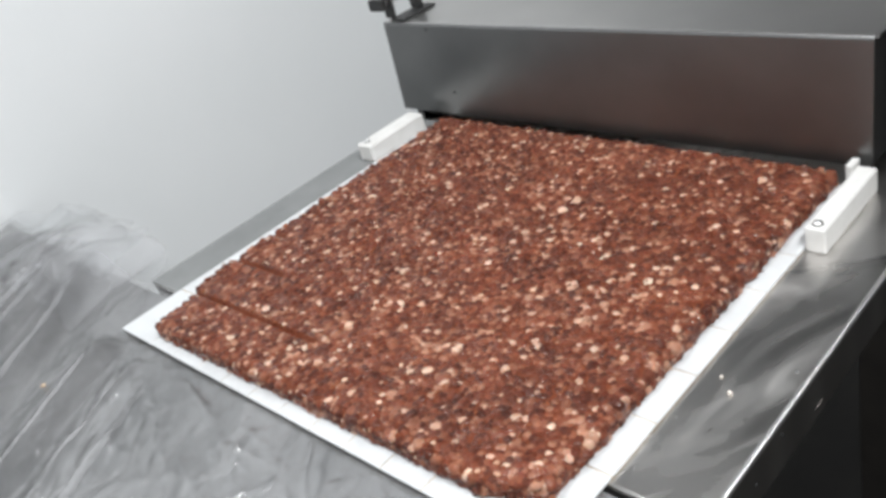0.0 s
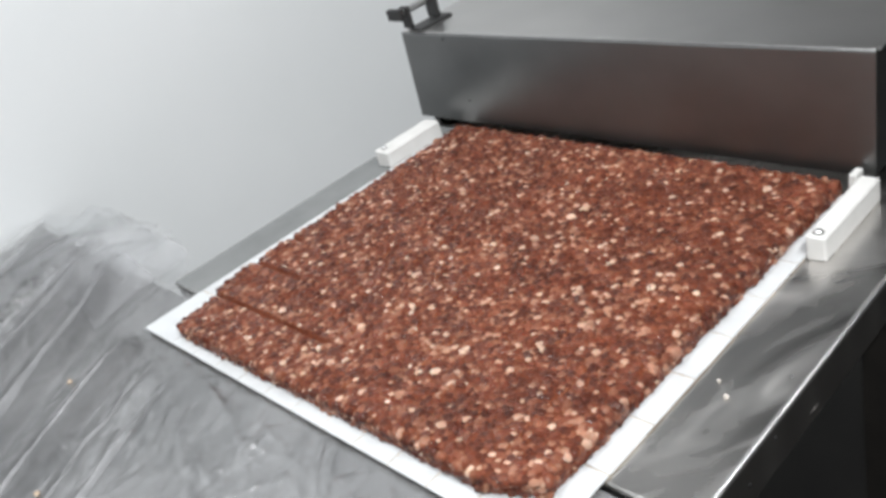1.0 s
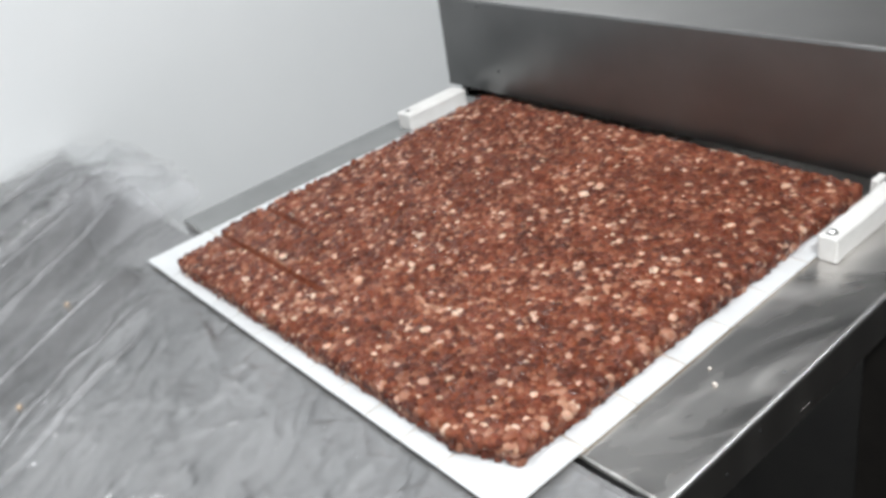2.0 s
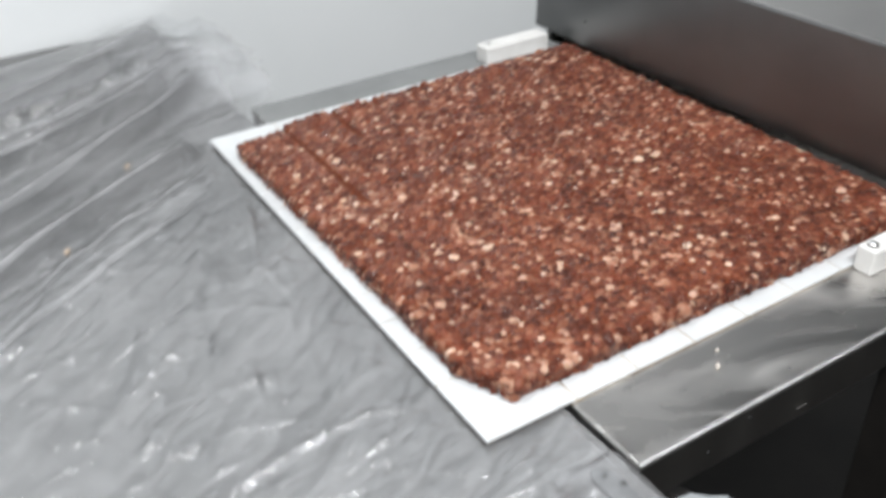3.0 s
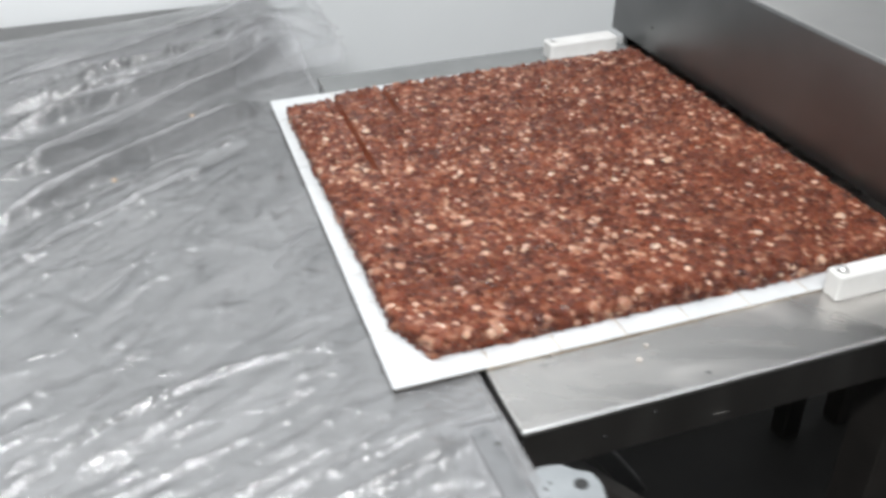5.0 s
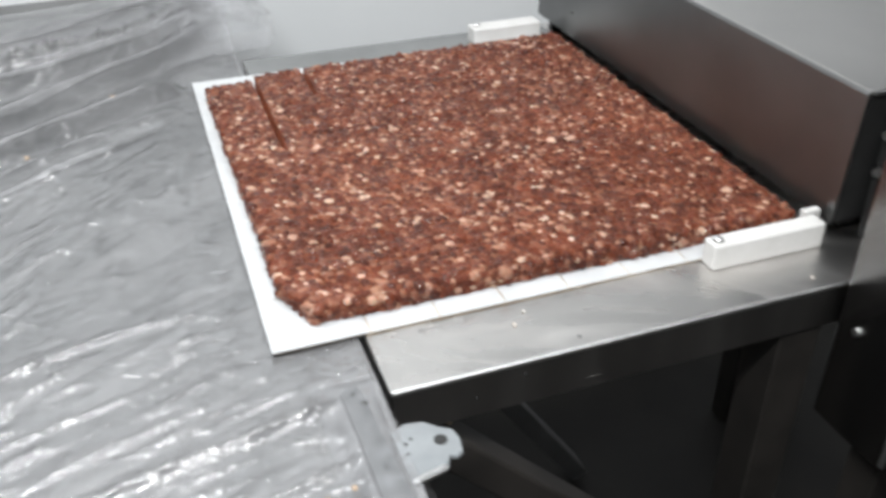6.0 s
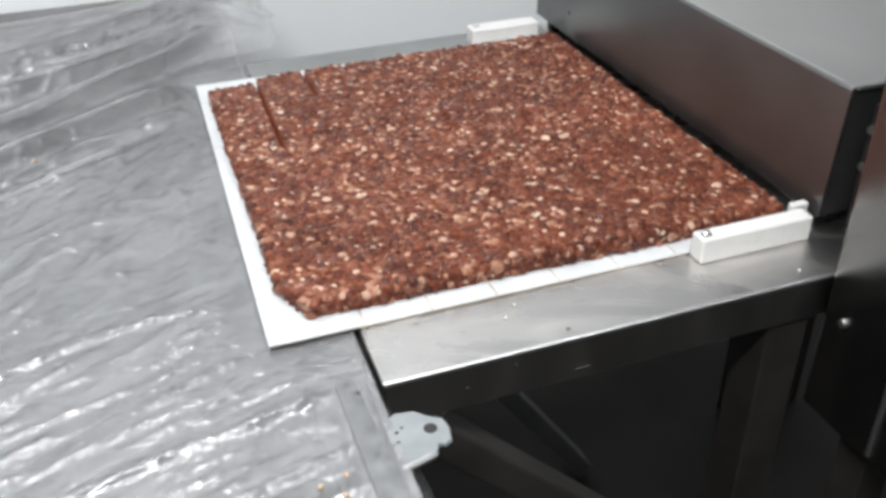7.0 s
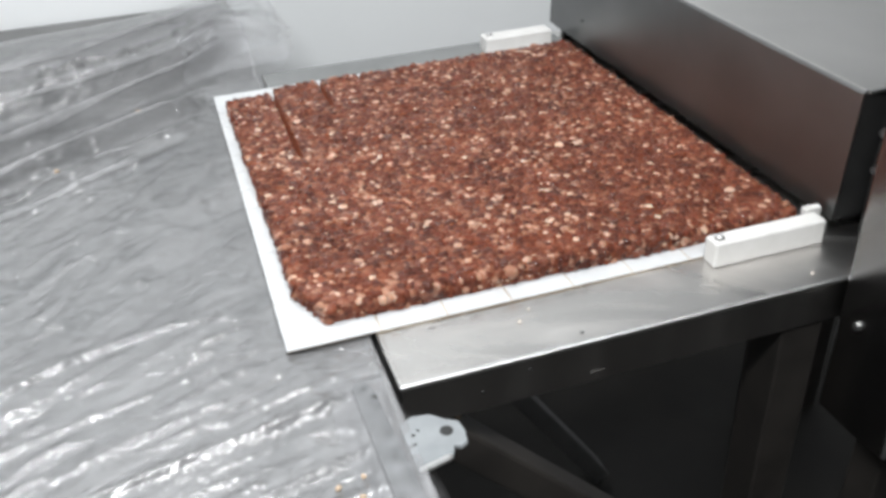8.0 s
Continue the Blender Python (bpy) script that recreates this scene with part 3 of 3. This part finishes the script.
def creases():
    """Straight creases strewn over the sheet: middle, half length, angle, height, width."""
    rnd = random.Random(5)
    out = []
    # drawn creases that spread from the board's far corner
    for k in range(150):
        angle = rnd.uniform(0.35, 1.45)
        start, half = rnd.uniform(0.05, 0.36), rnd.uniform(0.015, 0.065)
        x, y = 0.02 - (start + half) * math.cos(angle), 0.50 - (start + half) * math.sin(angle)
        if x < -0.01 and y > 0.05:
            out.append((x, y, half, angle + rnd.gauss(0, 0.12), rnd.uniform(0.0006, 0.0022), rnd.uniform(0.0020, 0.0045)))
    # cross creases over the flat middle
    for k in range(270):
        x, y = rnd.uniform(-0.36, -0.01), rnd.uniform(0.06, 0.42)
        out.append((x, y, rnd.uniform(0.006, 0.032), rnd.choice((-0.5, 0.1, 0.6, 1.1)) + rnd.gauss(0, 0.2), rnd.uniform(0.0005, 0.0016), rnd.uniform(0.0015, 0.0030)))
    # taut glossy streaks along the front edge
    for k in range(210):
        x, y = rnd.uniform(-0.34, 0.05), rnd.uniform(-0.2, 0.085)
        out.append((x, y, rnd.uniform(0.008, 0.042), rnd.gauss(0.45, 0.16), rnd.uniform(0.0006, 0.0022), rnd.uniform(0.0016, 0.0034)))
    # short nicks on the heaped back
    for k in range(150):
        x, y = rnd.uniform(-0.36, 0.05), rnd.uniform(0.42, 0.85)
        out.append((x, y, rnd.uniform(0.010, 0.045), rnd.gauss(0.6, 0.25), rnd.uniform(0.0004, 0.0014), rnd.uniform(0.0018, 0.004)))
    return out


def film_relief(x, y):
    """Height of the film over the table for arrays of places."""
    h = np.zeros_like(x)
    for (ax, ay), (bx, by), (cx, cy), top, wide in FOLDS:
        k = np.array([[ax * ax, ax, 1], [bx * bx, bx, 1], [cx * cx, cx, 1]])
        q = np.linalg.solve(k, np.array([ay, by, cy]))
        slope = 2 * q[0] * x + q[1]
        d = (y - (q[0] * x * x + q[1] * x + q[2])) / np.sqrt(1 + slope * slope)
        ends = np.clip((x - ax + 0.06) / 0.06, 0, 1) * np.clip((cx + 0.03 - x) / 0.06, 0, 1)
        body = np.where(d > 0, np.exp(-np.abs(d) / (wide * 1.6)), np.exp(-(d / (wide * 0.75)) ** 2))
        h = np.maximum(h, top * body * ends) + 0.15 * top * body * ends
    for mx, my, half, angle, top, wide in creases():
        c, n = math.cos(angle), math.sin(angle)
        u, v = (x - mx) * c + (y - my) * n, -(x - mx) * n + (y - my) * c
        h += top * np.exp(-np.sqrt((v / wide) ** 2 + 0.15) + 0.39) * np.clip(1.2 - np.abs(u) / half, 0, 1)
    return h


def film_fine(x, y):
    h = 0.0018 * noise.noise((x * 12, y * 12, 0.4)) + 0.0018 + 0.0006 * noise.noise((x * 60, y * 60, 1.4))
    crumpled = math.exp(-((x + 0.12) / 0.13) ** 2 - ((y - 0.695 - 0.35 * (x + 0.12)) / 0.025) ** 2)
    h += 0.026 * crumpled * abs(noise.noise((x * 90, y * 110, 8.0))) + 0.008 * crumpled * abs(noise.noise((x * 210, y * 230, 3.0)))
    near = 1 - smooth(0.0, 0.1, y)
    h += 0.0011 * near * (1 - abs(noise.noise(((x + 0.25 * y) * 14, (y - 0.25 * x) * 80, 9.0)))) ** 7
    h += 0.016 * smooth(-0.10, 0.09, x) * smooth(0.56, 0.68, y) * (0.75 + 0.6 * noise.noise((x * 22, y * 22, 6)))
    return h


def film_height(x, y):
    return film_fine(x, y) + float(film_relief(np.array([x]), np.array([y]))[0])


def plastic_film():
    nx, ny = 400, 760
    vs, fs = [], []
    knots = [-0.5, 0.525, 0.55, 0.60, 0.70, 0.75, 0.80, 0.85, 0.91]
    spans = [0.0605, 0.0605, 0.095, 0.115, 0.122, 0.135, 0.115, 0.080, 0.045]
    gx, gy = np.zeros((ny + 1, nx + 1)), np.zeros((ny + 1, nx + 1))
    for j in range(ny + 1):
        k = j / ny
        mid = -0.43 + 1.30 * k
        reach = float(np.interp(mid, knots, spans)) + 0.003 * noise.noise((0, mid * 30, 2)) + 0.012 * (1 - smooth(-0.10, -0.065, mid)) + 0.004
        for i in range(nx + 1):
            x = -0.62 + (reach + 0.62) * (i / nx) ** 0.8
            gx[j, i] = x
            back = min(0.925, max(0.80, 0.862 + 0.2 * (x + 0.26))) + 0.004 * noise.noise((x * 25, 0, 4))
            gy[j, i] = -0.43 + (back + 0.43) * k
    relief = film_relief(gx, gy)
    for j in range(ny + 1):
        for i in range(nx + 1):
            x, y = float(gx[j, i]), float(gy[j, i])
            h = film_fine(x, y) + float(relief[j, i])
            # pressed flat under the board and along its edge
            flat = smooth(-0.03, -0.004, x) * smooth(-0.025, 0.002, y) * (1 - smooth(0.515, 0.56, y))
            h = h * (1 - flat) + 0.0012 * flat
            # lifted by the metal strip beneath
            strip = smooth(0.026, 0.034, x) * (1 - smooth(0.052, 0.058, x)) * (1 - smooth(-0.052, -0.044, y))
            h = max(h, 0.0042 * strip)
            z = TOP + 0.0018 + max(h, 0.0)
            over = max(0.0, x - 0.0605)
            z -= 0.9 * max(0.0, over - 0.05) if y > 0.5 else 2.6 * over
            vs.append((x, y, z))
    for j in range(ny):
        for i in range(nx):
            k = j * (nx + 1) + i
            fs.append((k, k + 1, k + nx + 2, k + nx + 1))
    film = thing("plastic_film", (-0.4, 0.25, TOP), "crumpled clear plastic film spread over the grey table", "film")
    groups = {"sheet": [], "corner_flap": [], "front_hem": []}
    for f in fs:
        x, y = sum(vs[k][0] for k in f) / 4, sum(vs[k][1] for k in f) / 4
        groups["corner_flap" if x > 0.0605 and y > 0.3 else "front_hem" if x > 0.0605 else "sheet"].append(f)
    for name, faces in groups.items():
        used = sorted({k for f in faces for k in f})
        index = {k: n for n, k in enumerate(used)}
        me = bpy.data.meshes.new(name)
        me.from_pydata([vs[k] for k in used], [], [tuple(index[k] for k in f) for f in faces])
        me.materials.append(flap_mat if name == "corner_flap" else film_mat)
        me.polygons.foreach_set("use_smooth", [True] * len(me.polygons))
        ob = new(name, me)
        ob.parent, ob.matrix_parent_inverse = film, film.matrix_world.inverted()
    pleats(film)
    strip_layer(film)


def strip_layer(film):
    """A second thin layer of film drawn over the metal strip."""
    n, m = 24, 70
    vs, fs = [], []
    for j in range(m + 1):
        for i in range(n + 1):
            y = -0.185 + 0.150 * j / m
            x = 0.018 + 0.0405 * i / n + 0.002 * noise.noise((y * 40, 0, 4.0)) * (1 - i / n)
            on = smooth(0.024, 0.034, x) * (1 - smooth(-0.046, -0.036, y))
            z = TOP + 0.0048 + 0.0052 * on + 0.0007 * noise.noise((x * 70, y * 130, 2.0)) + 0.0004 * noise.noise((x * 200, y * 200, 1.0))
            vs.append((x, y, z))
    for j in range(m):
        for i in range(n):
            a = j * (n + 1) + i
            fs.append((a, a + 1, a + n + 2, a + n + 1))
    me = bpy.data.meshes.new("strip_layer")
    me.from_pydata(vs, [], fs)
    me.materials.append(flap_mat)
    me.polygons.foreach_set("use_smooth", [True] * len(me.polygons))
    ob = new("strip_layer", me)
    ob.parent, ob.matrix_parent_inverse = film, film.matrix_world.inverted()


def pleats(film):
    """Doubled ribbons of film along the long folds."""
    for k, ((ax, ay), (bx, by), (cx, cy), top, wide) in enumerate(FOLDS[:7]):
        q = np.linalg.solve(np.array([[ax * ax, ax, 1], [bx * bx, bx, 1], [cx * cx, cx, 1]]), np.array([ay, by, cy]))
        n, m = 60, 6
        vs, fs = [], []
        for i in range(n + 1):
            end = cx - 0.01 if cy > 0.56 else -0.03
            x = ax - 0.04 + (end - ax + 0.04) * i / n
            y = q[0] * x * x + q[1] * x + q[2]
            span = wide * (0.5 + 0.4 * noise.noise((x * 9, k, 0.5))) * min(1.0, 8 * i / n, 8 * (n - i) / n)
            for j in range(m + 1):
                yy = y + 0.002 - span * j / m
                vs.append([x, yy, TOP + 0.0028 + max(0.0, film_fine(x, yy))])
        rise = film_relief(np.array([v[0] for v in vs]), np.array([v[1] for v in vs]))
        for v, up in zip(vs, rise):
            v[2] += float(up)
        for i in range(n):
            for j in range(m):
                a = i * (m + 1) + j
                fs.append((a, a + 1, a + m + 2, a + m + 1))
        me = bpy.data.meshes.new("pleat")
        me.from_pydata(vs, [], fs)
        me.materials.append(pleat_mat)
        me.polygons.foreach_set("use_smooth", [True] * len(me.polygons))
        ob = new("pleat", me)
        ob.parent, ob.matrix_parent_inverse = film, film.matrix_world.inverted()


def bunched_film():
    """A loose crumpled end of film heaped on the table's back corner."""
    f = thing("film_bunch", (0.04, 0.70, TOP), "crumpled heap of clear plastic film at the table corner", "film")
    for k, (x0, x1, y0, y1, lift) in enumerate(((-0.04, 0.118, 0.56, 0.87, 0.010), (0.0, 0.128, 0.62, 0.82, 0.014))):
        n = 110
        vs, fs = [], []
        for j in range(n + 1):
            for i in range(n + 1):
                u, v = i / n, j / n
                a = 0.85 + 0.16 * noise.noise((math.cos(6.28 * v) + u, math.sin(6.28 * v), 3.0 + k))
                x = x0 + (x1 - x0) * (0.5 + (u - 0.5) * a) + 0.006 * noise.noise((v * 3, u * 2, k))
                y = y0 + (y1 - y0) * (0.5 + (v - 0.5) * a) + 0.25 * (x - 0.04)
                dome = (1 - (2 * u - 1) ** 2) * (1 - (2 * v - 1) ** 2)
                z = TOP + 0.004 + film_fine(x, y) + lift * dome ** 0.7 + 0.002 * (1 - abs(noise.noise((x * 14, y * 30, 2.0 + k)))) ** 3 + 0.0015 * noise.noise((x * 50, y * 50, k))
                vs.append([x, y, z])
        rise = film_relief(np.array([v[0] for v in vs]), np.array([v[1] for v in vs]))
        for v, up in zip(vs, rise):
            v[2] += float(up) * (1.0, 0.7)[k]
        for j in range(n):
            for i in range(n):
                q = j * (n + 1) + i
                fs.append((q, q + 1, q + n + 2, q + n + 1))
        me = bpy.data.meshes.new("fold_layer")
        me.from_pydata(vs, [], fs)
        me.materials.append(flap_mat)
        me.polygons.foreach_set("use_smooth", [True] * len(me.polygons))
        ob = new("fold_layer", me)
        ob.parent, ob.matrix_parent_inverse = f, f.matrix_world.inverted()


def hinge_plate():
    h = thing("hinge_plate", (0.06, -0.1, TOP), "grey enamelled metal bracket with a bolt hole at the table corner", "bracket")
    strip = [(0.034, -0.052), (0.037, -0.0475), (0.043, -0.0475), (0.047, -0.053), (0.0535, -0.16), (0.036, -0.16)]
    part("strip", prism(bmesh.new(), strip, TOP + 0.0066, TOP + 0.0095, 0.0010), strip_paint, h, "stained grey metal strip lying on the film")
    lobe = [(0.0545, -0.090), (0.064, -0.085), (0.076, -0.087), (0.083, -0.094), (0.091, -0.099), (0.0925, -0.108), (0.0905, -0.118), (0.086, -0.1205),
            (0.082, -0.1185), (0.079, -0.1255), (0.0545, -0.1315)]
    part("lug", prism(bmesh.new(), lobe, 0.8095, 0.8125, 0.001), tab_paint, h, "grey lug with a dark bolt hole")
    part("hole", cyl(bmesh.new(), (0.081, -0.1055, 0.8127), 0.0042, 0.0042, 0.0003, "z", 18), black_paint, h)
    tube_bm = tube(bmesh.new(), (0.055, -0.131, 0.811), (0.079, -0.1255, 0.811), 0.0042, 0.0042)
    part("rolled_edge", tube_bm, bolt_steel, h, "bright rolled edge")
    for x, y, r in ((0.0605, -0.102, 0.0014), (0.0645, -0.099, 0.001), (0.0595, -0.11, 0.0012)):
        part("spot", cyl(bmesh.new(), (x, y, 0.8126), r, r * 0.8, 0.0003, "z", 10), black_paint, h)
    for x, y, r in ((0.041, -0.055, 0.0018), (0.0455, -0.0645, 0.0022), (0.047, -0.0655, 0.0014), (0.044, -0.12, 0.001)):
        part("spot", cyl(bmesh.new(), (x, y, TOP + 0.0096), r, r * 0.8, 0.0003, "z", 10), black_paint, h)


def crumb(x, y, z, r, m, label, seed):
    vs, fs = nut_mesh(seed + 20)
    me = bpy.data.meshes.new("crumb")
    me.from_pydata([(a * r, b * r * 0.8, c * r * 0.7) for a, b, c in vs], [], fs)
    me.materials.append(m)
    me.polygons.foreach_set("use_smooth", [True] * len(me.polygons))
    ob = new("crumb", me)
    ob.matrix_world = pose(x, y, z + r * 0.55, 0, 0, seed * 57)
    tagged(ob, label, "crumb", "crumbs")


def crumbs():
    crumb(0.165, -0.021, STEEL, 0.0021, pale_crumb, "small pale nut crumb on the steel table", 1)
    crumb(0.177, -0.009, STEEL, 0.0013, pale_crumb, "small pale nut crumb on the steel table", 2)
    crumb(0.201, -0.048, STEEL, 0.0014, dark_grey_paint, "small dark crumb on the steel table", 3)
    crumb(0.395, -0.045, STEEL, 0.0016, pale_crumb, "small pale nut crumb on the steel table", 4)
    crumb(0.112, -0.03, 0.748, 0.004, crumb_mat, "brown nut crumb caught on the brace", 14)
    crumb(0.106, -0.024, 0.754, 0.003, crumb_mat, "brown nut crumb caught on the brace", 15)
    for k, (x, y) in enumerate(((-0.166, 0.374), (-0.084, 0.500), (0.008, -0.128), (0.024, -0.124), (0.020, -0.140))):
        crumb(x, y, TOP + 0.002 + max(film_height(x, y), 0), 0.0028 if k < 2 else 0.0022, crumb_mat, "tan nut crumb on the plastic film", 5 + k)


room()
ceiling_lamps()
machine_table()
machine_cover()
cover_latch()
side_bracket()
control_box()
packing_table()
plastic_film()
bunched_film()
hinge_plate()
guide_block(0.330, 0.3375, -0.0125, 0.0035, -0.004, STEEL + 0.0002, "white plastic guide block bolted on the near table side")
guide_block(0.341, 0.350, 0.5095, 0.534, 0.5245, STEEL + 0.0011, "white plastic guide block bolted on the wall side")
block_tab()
crumbs()
scored_board()
slab()


def motions():
    """Nothing but the camera moves here."""


motions()
